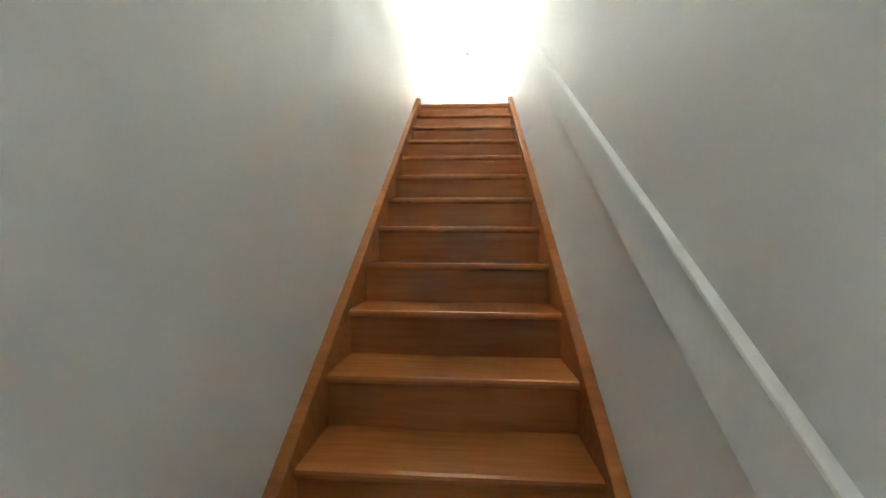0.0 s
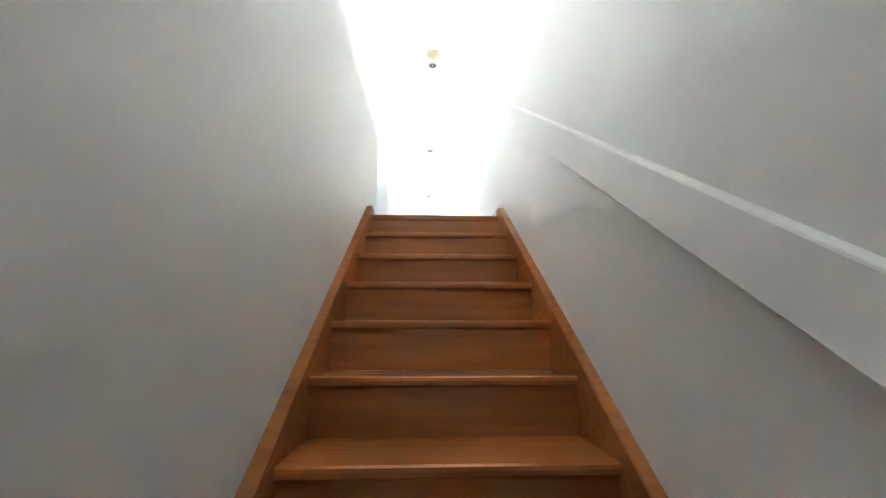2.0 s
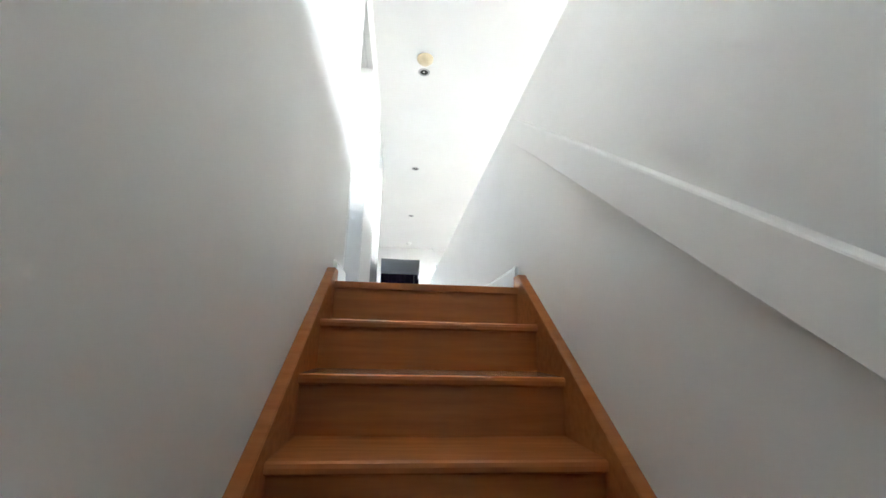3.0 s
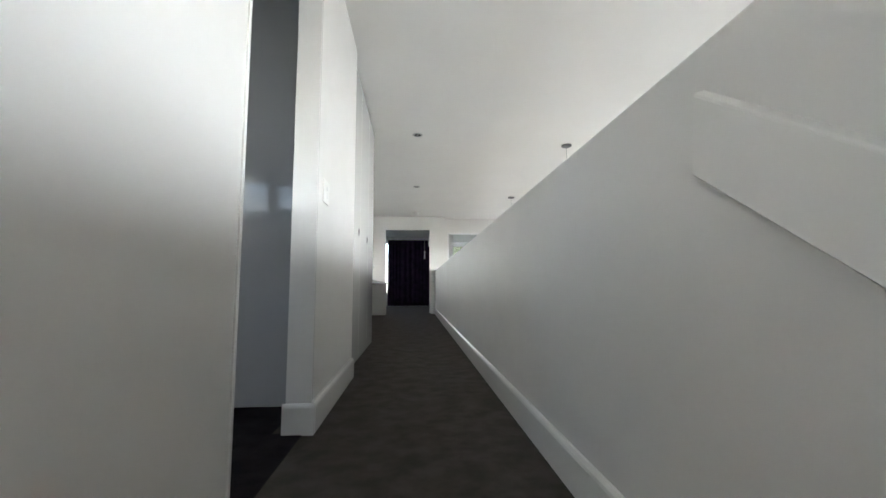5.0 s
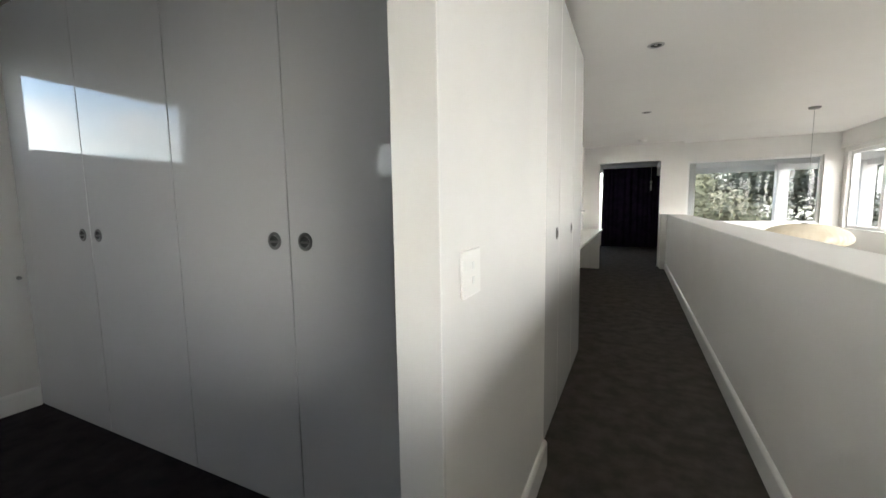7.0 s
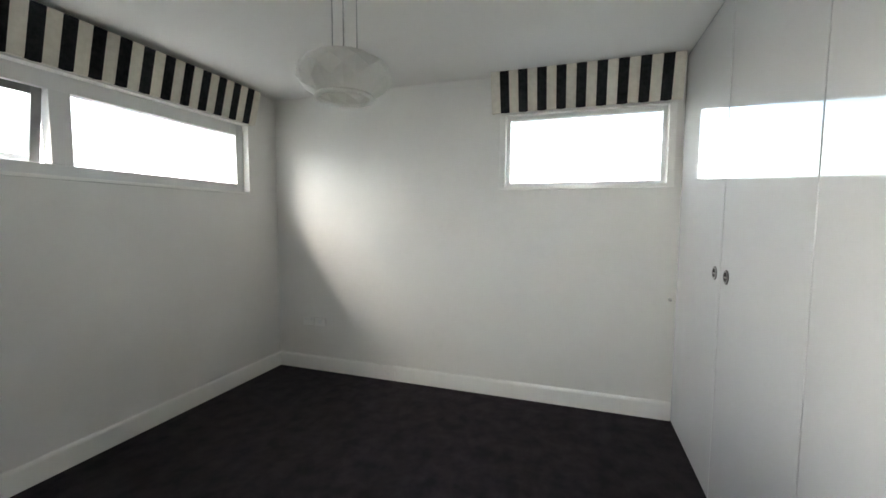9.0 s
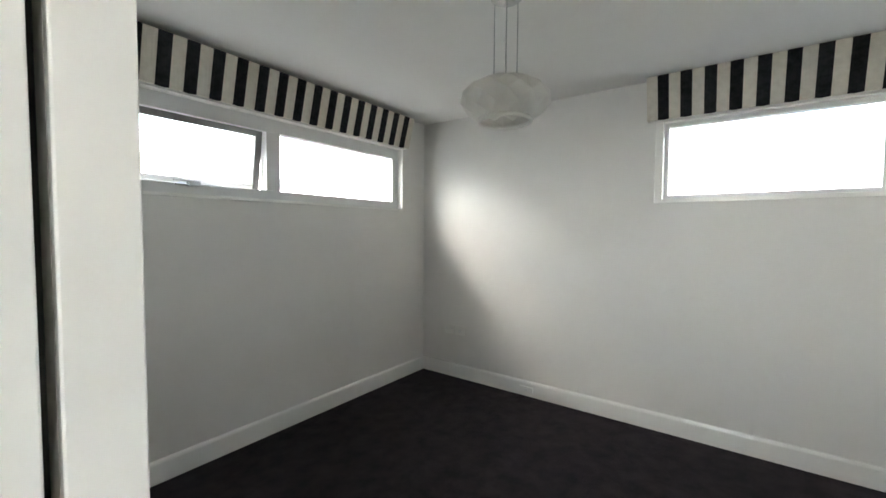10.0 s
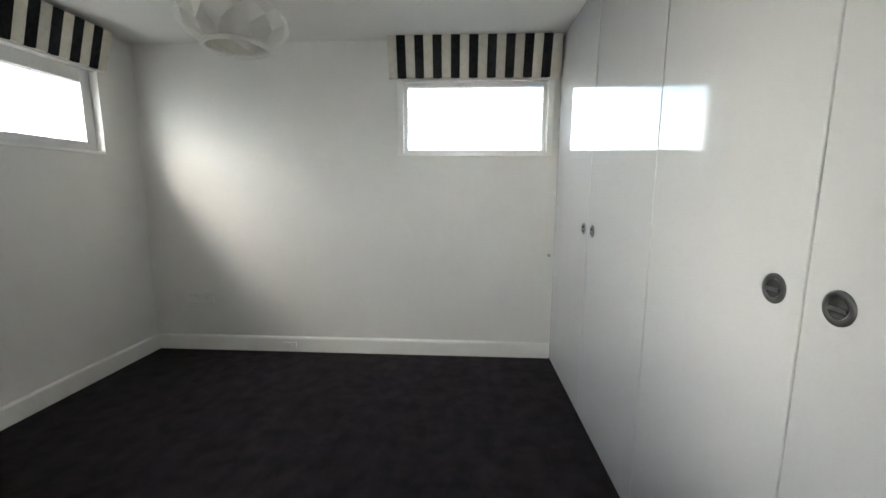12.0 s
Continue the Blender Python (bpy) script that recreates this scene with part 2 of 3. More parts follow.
structure(boxes("wall_north", [
    (0.335, 0.70, 9.28, 9.40, 0, CEIL), (-0.745, 0.335, 9.28, 9.40, 2.035, CEIL), (-1.2, -0.745, 9.28, 9.40, 0, CEIL),
    (0.70, 0.80, NORTH, NORTH + 0.16, LOW, CEIL), (2.80, EAST + 0.2, NORTH, NORTH + 0.16, LOW, CEIL),
    (0.80, 2.80, NORTH, NORTH + 0.16, 2.02, CEIL), (0.80, 2.80, NORTH, NORTH + 0.16, LOW, 0.84),
    (0.58, 0.70, 9.40, NORTH + 0.16, LOW, CEIL)], M_WALL), "white painted end wall with doorway and window", "wall")
east = []
posts = [(9.42, NORTH + 0.16), (7.44, 7.74), (5.57, 5.84), (3.65, 3.95), (-0.2, 0.1)]
for a, b in posts:
    east.append((EAST, EAST + 0.16, a, b, 0.78, 2.03))
east += [(EAST, EAST + 0.16, -4.2, NORTH + 0.16, 2.03, CEIL), (EAST, EAST + 0.16, -4.2, NORTH + 0.16, LOW, 0.78), (EAST, EAST + 0.16, -4.2, -4.0, 0.78, 2.03),
         (EAST - 0.05, EAST, -4.2, NORTH, 2.10, CEIL)]
structure(boxes("wall_east", east, M_WALL), "white painted window wall across the void", "wall")
structure(boxes("wall_south_void", [(PX, EAST + 0.2, -4.36, -4.2, LOW, CEIL), (-1.6, PX, -4.36, -4.2, 0.0, CEIL)], M_WALL), "plain white closing wall", "wall")
structure(boxes("wall_lower_hall", [
    (-1.76, -1.6, HALL, -5.4, LOW, 0), (-1.76, -1.6, -4.95, -4.2, LOW, 0), (-1.76, -1.6, -5.4, -4.95, LOW, -1.25), (-1.76, -1.6, -5.4, -4.95, -0.75, 0), (-1.6, XI, -4.2, -4.08, LOW, -0.15), (W, PX, HALL, -4.36, LOW, 0),
    (-1.6, W, HALL - 0.16, HALL, LOW, 0)], M_WALL), "white painted lower hall walls", "wall")
# bedroom
structure(boxes("wall_bedroom_west", [
    (XW - 0.2, XW, YS - 0.2, 0.47, 0, RCEIL), (XW - 0.2, XW, 1.54, 2.3, 0, RCEIL),
    (XW - 0.2, XW, 0.47, 1.54, 0, 1.60), (XW - 0.2, XW, 0.47, 1.54, 2.12, RCEIL)], M_WALL), "white painted bedroom wall with a high window", "wall")
SX0, SX1 = -3.205, -0.68
structure(boxes("wall_bedroom_south", [
    (XW, SX0, YS - 0.2, YS, 0, RCEIL), (SX1, XI, YS - 0.2, YS, 0, RCEIL),
    (SX0, SX1, YS - 0.2, YS, 0, 1.575), (SX0, SX1, YS - 0.2, YS, 2.12, RCEIL)], M_WALL), "white painted bedroom wall with a wide high window", "wall")
structure(boxes("wall_bedroom_north", [(XW, XI - 0.55, 2.2, 2.3, 0, RCEIL), (-1.2, XI, 2.2, 2.33, 0, CEIL)], M_WALL), "plain wall behind the wardrobe", "wall")
structure(boxes("wall_nook", [(-1.2, -1.05, 2.33, 9.28, 0, CEIL)], M_WALL), "white painted wall of the desk recess", "wall")
structure(boxes("wall_far_room", [
    (-2.4, -2.2, 9.4, 13.5, 0, CEIL), (PX, PX + 0.2, 9.72, 13.5, 0, CEIL), (-2.2, -1.75, 13.3, 13.5, 0, CEIL),
    (-2.2, PX, 13.3, 13.5, 2.2, CEIL), (-1.75, PX, 13.3, 13.5, 0, 0.4), (-0.5, PX, 13.3, 13.5, 0.4, 2.2), (-2.4, -1.2, 9.28, 9.4, 0, CEIL)], M_WALL), "white walls of the room beyond the doorway", "wall")

# unseen, added so that no daylight leaks in beneath the stairs
structure(boxes("light_stop_under_landing", [(XI, W, 0.1, 0.22, LOW, -0.25)], M_WALL), "added unseen wall keeping daylight out under the landing", "wall")

# door lining and skirting
structure(boxes("door_lining", [
    (XI - 0.003, GX - 0.005, DS, DS + 0.014, 0.003, 2.036), (GX + 0.005, -W + 0.006, DS, DS + 0.014, 0.003, 2.036),
    (XI - 0.003, -W + 0.006, DN - 0.014, DN, 0.003, 2.036),
    (XI - 0.003, GX - 0.005, DS, DN, 2.036, 2.05), (GX + 0.005, -W + 0.006, DS, DN, 2.036, 2.05)], M_TRIM, bevel=0.002), "white enamel door lining with a slider slot", "door frame")
# near-black strip in place of the shade deep in the slot
structure(boxes("door_1", [(GX - 0.0045, GX + 0.0045, DS - 0.055, DS - 0.03, 0.01, 2.03)], M_RECESS_SHADE), "sliding door edge in its pocket, coloured as the slot's shade", "door")
SK, ST = 0.128, 0.018


def skirt_profile(bm, a, b, n):
    """A skirting board from a to b on the floor, n the way it faces; top edge eased."""
    a, b, n = Vector(a), Vector(b), Vector(n)
    sec = [(0, 0), (ST, 0), (ST, SK - 0.018), (ST - 0.003, SK - 0.009), (ST - 0.010, SK), (0, SK)]
    r0 = [bm.verts.new(a + n * d + Vector((0, 0, h))) for d, h in sec]
    r1 = [bm.verts.new(b + n * d + Vector((0, 0, h))) for d, h in sec]
    n_pts = len(sec)
    for i in range(n_pts):
        bm.faces.new((r0[i], r0[(i + 1) % n_pts], r1[(i + 1) % n_pts], r1[i]))
    bm.faces.new(r0)
    bm.faces.new(list(reversed(r1)))


bm = bmesh.new()
for a, b, n in [((W, 0.12, 0), (W, 8.98, 0), (-1, 0, 0)), ((-W, 0.16, 0), (-W, DS - 0.004, 0), (1, 0, 0)), ((-W, DN + 0.004, 0), (-W, 2.33, 0), (1, 0, 0)),
                ((XI - 0.014, DN - 0.014, 0), (-W + ST, DN - 0.014, 0), (0, -0.5, 0)),
                ((XW, YS, 0), (XW, YN, 0), (1, 0, 0)), ((XW + ST, YS, 0), (XI, YS, 0), (0, 1, 0)), ((XI, YS + ST, 0), (XI, DS - 0.01, 0), (-1, 0, 0))]:
    skirt_profile(bm, a, b, n)
bmesh.ops.recalc_face_normals(bm, faces=bm.faces)
structure(finish("baseboard", bm, M_TRIM), "white enamel skirting board", "skirting board")

# ---- staircase ----
stair = tagged(empty_at("staircase", 0, -3.5, LOW), "straight stained timber staircase between two white walls", "staircase")


def local(ob, parent):
    """Parent ob, whose mesh is in world places, under a thing set at a place."""
    ob.parent = parent
    ob.matrix_parent_inverse = Matrix.Translation(-parent.location)
    return ob


def tread_mesh():
    bm = bmesh.new()
    sec = [(GO + 0.022, 0.0), (0.004, 0.0), (-0.006, -0.004), (-0.008, -0.014), (-0.006, -0.026), (0.002, -0.032), (GO + 0.022, -0.032)]
    l = [bm.verts.new((-W + 0.041, y, z)) for y, z in sec]
    r = [bm.verts.new((W - 0.041, y, z)) for y, z in sec]
    for i in range(len(sec)):
        bm.faces.new((l[i], r[i], r[(i + 1) % len(sec)], l[(i + 1) % len(sec)]))
    bm.faces.new(l)
    bm.faces.new(list(reversed(r)))
    bmesh.ops.recalc_face_normals(bm, faces=bm.faces)
    me = bpy.data.meshes.new("tread")
    bm.to_mesh(me)
    bm.free()
    me.materials.append(M_WOOD)
    return me


TREAD = tread_mesh()
for k in range(STEPS):
    if k:
        t = new("tread", TREAD)
        local(t, stair)
        t.location = (0, -GO * k, -RISE * k)
    local(boxes("riser", [(-W + 0.041, W - 0.041, -GO * k + 0.014, -GO * k + 0.03, -RISE * (k + 1) - 0.012, -RISE * k - 0.02)], M_WOOD), stair)
nose = new("landing_nosing", TREAD)
local(nose, stair)
nose.location = (0, 0, 0.001)
nose.scale = (1, 0.17, 1)
for s in (-1, 1):
    bm = bmesh.new()
    pts = [(0.075, -0.26), (0.075, 0.062), (0.0, 0.062), (-GO * (STEPS - 1) - 0.1, 0.062 - RISE / GO * (GO * (STEPS - 1) + 0.1)), (-GO * (STEPS - 1) - 0.1, LOW), (-GO * (STEPS - 2), LOW)]
    x0, x1 = s * (W - 0.04), s * (W - 0.001)
    va = [bm.verts.new((x0, y, z)) for y, z in pts]
    vb = [bm.verts.new((x1, y, z)) for y, z in pts]
    n = len(pts)
    for i in range(n):
        bm.faces.new((va[i], va[(i + 1) % n], vb[(i + 1) % n], vb[i]))
    bm.faces.new(va)
    bm.faces.new(list(reversed(vb)))
    bmesh.ops.bevel(bm, geom=list(bm.edges), offset=0.003, segments=2, affect='EDGES')
    bmesh.ops.recalc_face_normals(bm, faces=bm.faces)
    local(finish("stringer", bm, M_WOOD), stair)

# wide boxed handrail on the east wall
bm = bmesh.new()
section = [(0.001, 0.73), (0.028, 0.73), (0.031, 0.733), (0.020, 0.866)]
section += [(0.013 + 0.006 * math.cos(radians(q)), 0.868 + 0.006 * math.sin(radians(q))) for q in range(0, 91, 15)] + [(0.001, 0.878)]
ends = []
for y in (-3.75, 0.08):
    ends.append([bm.verts.new((W - d, y, h + y * 0.735)) for d, h in section])
for i in range(len(section)):
    j = (i + 1) % len(section)
    bm.faces.new((ends[0][i], ends[0][j], ends[1][j], ends[1][i]))
bm.faces.new(ends[0])
bm.faces.new(list(reversed(ends[1])))
bmesh.ops.recalc_face_normals(bm, faces=bm.faces)
tagged(finish("handrail", bm, M_WALL), "wide flat white boxed handrail along the stair wall", "handrail")


# ---- windows ----
def pane(parent, *b, glass=None):
    p = boxes("pane", [b], glass or M_GLASS, parent)
    p.visible_shadow = False
    return p


def window_x(name, x, y0, y1, z0, z1, label, bars=(), fw=0.045, depth=0.07, glass=None):
    """A framed window in a wall of constant x; bars: places of upright bars."""
    spec = [(x, x + depth, y0, y0 + fw, z0, z1), (x, x + depth, y1 - fw, y1, z0, z1),
            (x, x + depth, y0 + fw, y1 - fw, z0, z0 + fw), (x, x + depth, y0 + fw, y1 - fw, z1 - fw, z1)]
    cuts = [y0 + fw]
    for b, w in bars:
        spec.append((x, x + depth, b - w / 2, b + w / 2, z0 + fw, z1 - fw))
        cuts += [b - w / 2, b + w / 2]
    cuts.append(y1 - fw)
    ob = structure(boxes(name, spec, M_FRAME, bevel=0.003), label, "window")
    for a, b in zip(cuts[::2], cuts[1::2]):
        pane(ob, x + depth / 2 - 0.003, x + depth / 2 + 0.003, a - 0.01, b + 0.01, z0 + fw - 0.01, z1 - fw + 0.01, glass=glass)
    return ob


window_x("window_1", EAST + 0.05, 7.74, 9.42, 0.78, 2.03, "white framed two-light window over the void", [(8.42, 0.1)], glass=M_TINT)
window_x("window_2", EAST + 0.05, 5.84, 7.44, 0.78, 2.03, "white framed fixed window over the void", glass=M_TINT)
window_x("window_3", EAST + 0.05, 3.95, 5.57, 0.78, 2.03, "white framed two-light window over the void", [(4.73, 0.12)], glass=M_TINT)
# unseen window, added to let more daylight down onto the stairs
window_x("added_window_9", EAST + 0.05, -4.0, -0.2, 0.78, 2.03, "large white framed window over the void", [(-2.1, 0.1)], glass=M_TINT)
window_x("window_4", EAST + 0.05, 0.1, 3.65, 0.78, 2.03, "large white framed window over the void", [(1.7, 0.1)], glass=M_TINT)
structure(boxes("window_sill", [(EAST - 0.03, EAST + 0.05, -4.0, 9.42, 0.755, 0.78)], M_TRIM, bevel=0.003), "long white window sill", "sill")
ob = structure(boxes("window_5", [(0.80, 0.84, NORTH + 0.05, NORTH + 0.12, 0.84, 2.02), (2.76, 2.80, NORTH + 0.05, NORTH + 0.12, 0.84, 2.02),
                                  (0.84, 2.76, NORTH + 0.05, NORTH + 0.12, 0.84, 0.88), (0.84, 2.76, NORTH + 0.05, NORTH + 0.12, 1.98, 2.02)], M_FRAME, bevel=0.003), "white framed picture window at the void's end", "window")
pane(ob, 0.83, 2.77, NORTH + 0.08, NORTH + 0.086, 0.87, 1.99, glass=M_TINT)
window_x("window_6", XW - 0.11, 0.47, 1.54, 1.60, 2.12, "white framed high bedroom window", (), 0.03, 0.06, M_GLASS)
structure(boxes("window_trim", [(XW - 0.047, XW + 0.012, 0.425, 0.473, 1.575, 2.117), (XW - 0.047, XW + 0.012, 1.537, 1.58, 1.575, 2.117), (XW - 0.047, XW + 0.014, 0.473, 1.537, 1.575, 1.603)], M_TRIM, bevel=0.003), "white window trim", "trim")

# wide south window: fixed light and an awning sash pushed open
WY = YS - 0.13
south = structure(boxes("window_7", [
    (SX0, SX0 + 0.07, WY, WY + 0.07, 1.575, 2.12), (SX1 - 0.04, SX1, WY, WY + 0.07, 1.575, 2.12),
    (SX0 + 0.07, SX1 - 0.04, WY, WY + 0.07, 1.575, 1.64), (SX0 + 0.07, SX1 - 0.04, WY, WY + 0.07, 2.03, 2.12),
    (-2.015, -1.915, WY, WY + 0.075, 1.64, 2.03)], M_FRAME, bevel=0.003), "white framed bedroom window with an awning sash ajar", "window")
pane(south, SX0 + 0.06, -2.005, WY + 0.03, WY + 0.036, 1.63, 2.04)
structure(boxes("window_sill_bedroom", [(SX0, SX1, WY + 0.07, YS + 0.012, 1.555, 1.575)], M_TRIM, bevel=0.003), "white bedroom window sill", "sill")
# top and side rails grey: shade on the white sash put into the colour
sash = boxes("sash", [(-1.91, -1.865, -0.02, 0.02, -0.40, 0), (SX1 - 0.09, SX1 - 0.045, -0.02, 0.02, -0.40, 0),
                      (-1.865, SX1 - 0.09, -0.02, 0.02, -0.04, 0), (-1.865, SX1 - 0.09, -0.02, 0.02, -0.40, -0.355, 1)], [M_GREY_METAL_SHADE, M_FRAME], south, bevel=0.003)
sash.matrix_local = pose(0, WY + 0.02, 2.035, -8)
sp = boxes("pane", [(-1.87, SX1 - 0.085, -0.003, 0.003, -0.365, -0.03)], M_GLASS, sash)
sp.visible_shadow = False
lv = boxes("winder", [(-1.55, -1.37, YS - 0.052, YS - 0.034, 1.624, 1.634), (-1.49, -1.43, YS - 0.056, YS - 0.016, 1.622, 1.652), (-1.47, -1.35, YS - 0.024, YS - 0.014, 1.645, 1.655)], M_CHROME, south, bevel=0.002)


# ---- striped pelmets ----
def pelmet(name, length, height, depth, stripes, label):
    """Fabric-covered box, length along x, its back at y = 0, facing +y; upright cream and charcoal stripes."""
    bm = bmesh.new()
    step = length / stripes
    lean = 0.07
    for i in range(stripes):
        a, b = i * step, (i + 1) * step
        # each stripe sags a little between its seams; the foot leans back to the window
        cuts = [a + (b - a) * k / 4 for k in range(5)]
        for u0, u1 in zip(cuts, cuts[1:]):
            quad = []
            for u in (u0, u1):
                ends = 0.0 if u < 0.001 or u > length - 0.001 else 1.0
                wave = ends * math.sin(u / step * math.pi)
                quad.append(((u, depth - lean + 0.004 * wave, -0.003 * wave * wave), (u, depth, height), (u, depth - lean - 0.012, -0.003 * wave * wave)))
            (f0, t0, k0), (f1, t1, k1) = quad
            for q in ((f0, f1, t1, t0), (k0, k1, f1, f0)):
                f = bm.faces.new([bm.verts.new(p) for p in q])
                f.material_index = i % 2
    bmesh.ops.remove_doubles(bm, verts=bm.verts, dist=1e-4)
    bmesh.ops.recalc_face_normals(bm, faces=bm.faces)
    # end cheeks, stiffener behind the fabric and top board
    for x0, x1 in ((0, 0.012), (length - 0.012, length)):
        loops = []
        for x in (x0, x1):
            loops.append([bm.verts.new((x, y, z)) for y, z in ((0, 0), (depth - lean - 0.0005, 0), (depth - 0.0005, height), (0, height))])
        for i in range(4):
            j = (i + 1) % 4
            bm.faces.new((loops[0][i], loops[0][j], loops[1][j], loops[1][i]))
        bm.faces.new(loops[0])
        bm.faces.new(list(reversed(loops[1])))
    add_box(bm, 0.012, length - 0.012, 0, depth - 0.012, height - 0.012, height - 0.001)
    bmesh.ops.recalc_face_normals(bm, faces=bm.faces)
    return tagged(finish(name, bm, [M_CREAM, M_BLACKFAB]), label, "pelmet", group="striped window pelmets")


p = pelmet("pelmet", 1.225, 0.268, 0.115, 19, "cream and charcoal striped fabric pelmet over a window")
p.matrix_world = pose(XW, 1.60, 2.13, 0, 0, -90)
p = pelmet("pelmet", 2.56, 0.255, 0.135, 39, "cream and charcoal striped fabric pelmet over the wide window")
p.matrix_world = pose(-3.215, YS, 2.118)


# ---- wardrobe and cupboards ----
def pull(parent, x, y, z, axis):
    """Round recessed finger pull: flat ring, dark disc for the cup's shade and a cross grip."""
    ring = [(0.0, -0.001), (0.020, -0.001), (0.021, 0.002), (0.023, 0.004), (0.031, 0.004), (0.034, 0.002), (0.034, -0.001)]
    h = lathe("handle", ring, [M_PULL], parent, 28)
    cup = lathe("cup", [(0.0, 0.0012), (0.0195, 0.0012), (0.0205, 0.003)], [M_RECESS_SHADE], h, 24)
    bar = boxes("grip", [(-0.0185, 0.0185, -0.0065, 0.0015, 0.001, 0.0045)], M_PULL, h, bevel=0.001)
    h.matrix_local = pose(x, y, z, 90, 0, 0) if axis == 'Y' else pose(x, y, z, 0, 90, 0)
    tagged(h, "round recessed steel pull")
    return h


robe = tagged(empty_at("wardrobe", -2.0, YN, 0), "tall built-in wardrobe with glossy white flush doors", "wardrobe")
local(boxes("body", [(XW + 0.004, XI - 0.004, YN + 0.024, 2.19, 0.004, RCEIL - 0.004)], M_TRIM), robe)
seams = [XI - 0.02, -1.265, -1.94, -2.685, XW + 0.02]
for i in range(4):
    a, b = seams[i + 1] + 0.0024, seams[i] - 0.0024
    d = local(boxes("door", [(a, b, YN, YN + 0.02, 0.012, RCEIL - 0.006)], M_LACQUER_DIMMED, bevel=0.0025), robe)
    x = a + 0.075 if i % 2 == 0 else b - 0.075
    pull(d, x, YN, 1.107, 'Y')

cup_x = -0.487
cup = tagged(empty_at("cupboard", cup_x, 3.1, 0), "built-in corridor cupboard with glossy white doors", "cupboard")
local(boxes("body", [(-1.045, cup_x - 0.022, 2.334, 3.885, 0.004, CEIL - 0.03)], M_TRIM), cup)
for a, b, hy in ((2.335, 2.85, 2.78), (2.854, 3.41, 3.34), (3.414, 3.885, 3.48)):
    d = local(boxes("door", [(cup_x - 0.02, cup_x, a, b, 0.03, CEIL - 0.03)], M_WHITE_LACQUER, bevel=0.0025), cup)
    if hy < 3.4:
        pull(d, cup_x, hy, 1.07, 'X')

desk = tagged(empty_at("desk", -0.85, 6.5, 0), "built-in white desk in the corridor recess", "desk")
local(boxes("desktop", [(-1.046, -0.66, 3.89, 9.2, 0.70, 0.735)], M_TRIM, bevel=0.003), desk)
local(boxes("end_panel", [(-1.04, -0.67, 8.6, 8.64, 0.004, 0.698)], M_TRIM, bevel=0.002), desk)
local(boxes("end_panel", [(-1.04, -0.67, 5.2, 5.24, 0.004, 0.698)], M_TRIM, bevel=0.002), desk)

# ---- curtain beyond the doorway ----
bm = bmesh.new()
n, rows_z = 150, (0.02, 0.8, 1.6, 2.22)
grid = []
for z in rows_z:
    line = []
    for i in range(n + 1):
        u = i / n
        x = -0.93 + 1.6 * u
        y = 12.92 + (0.022 + 0.014 * math.sin(u * 17)) * math.sin(u * 82 + 0.25 * z + 4 * math.sin(u * 7.3)) + 0.018 * math.sin(u * 29 + 0.6 * z)
        line.append(bm.verts.new((x, y, z)))
    grid.append(line)
for a, b in zip(grid, grid[1:]):
    for i in range(n):
        bm.faces.new((a[i], a[i + 1], b[i + 1], b[i]))
cur = finish("curtain", bm, M_CURTAIN, smooth=True)
sol = cur.modifiers.new("thickness", 'SOLIDIFY')
sol.thickness = 0.006
tagged(cur, "dark purple full-length pleated velvet curtain, drawn", "curtain")
tagged(boxes("curtain_rail", [(-1.3, 0.74, 12.9, 12.94, 2.225, 2.25)], M_FRAME), "white curtain rail under the ceiling", "curtain rail")
wf = structure(boxes("window_8", [(-1.75, -1.70, 13.36, 13.42, 0.4, 2.2), (-0.55, -0.5, 13.36, 13.42, 0.4, 2.2), (-1.70, -0.55, 13.36, 13.42, 0.4, 0.45), (-1.70, -0.55, 13.36, 13.42, 2.15, 2.2)], M_FRAME), "white window behind the curtain", "window")
pane(wf, -1.71, -0.54, 13.39, 13.396, 0.44, 2.16)
tie = tagged(empty_at("curtain_tassel", 0.30, 12.84, 2.24), "silver cord and tassel hanging by the curtain", "tassel")
lathe("cord", [(0.006, 0.0), (0.006, -0.42)], [M_CHROME], tie, 8)
lathe("knot", [(0, -0.38), (0.02, -0.40), (0.03, -0.43), (0.022, -0.46), (0.012, -0.47)], [M_PLASTIC], tie, 14)
lathe("fringe", [(0.012, -0.46), (0.018, -0.50), (0.022, -0.60), (0.02, -0.66), (0, -0.66)], [M_PLASTIC], tie, 18)
kb = lathe("hook", [(0, 0), (0.02, 0.001), (0.022, 0.01), (0.012, 0.02), (0.012, 0.04), (0.02, 0.045), (0.018, 0.06), (0, 0.062)], [M_CHROME], axis='X', seg=16)
kb.location = (-1.05, 8.95, 1.1)
tagged(kb, "small dark steel wall knob", "knob")


# ---- small fixtures ----
def plate(name, m, w, h, label, cat, rockers):
    ob = boxes(name, [(-w / 2, w / 2, 0, 0.009, -h / 2, h / 2)], M_PLASTIC, bevel=0.003)
    for rx, rz, rw, rh in rockers:
        boxes("rocker", [(rx - rw / 2, rx + rw / 2, 0.009, 0.012, rz - rh / 2, rz + rh / 2)], M_FRAME, ob, bevel=0.001)
    ob.matrix_world = m
    return tagged(ob, label, cat)


plate("light_switch", pose(-W, 1.405, 1.07, 0, 0, -90), 0.112, 0.112, "white plastic light switch on the corridor wall", "light switch", [(0, 0.018, 0.012, 0.018), (0, -0.018, 0.012, 0.018)])
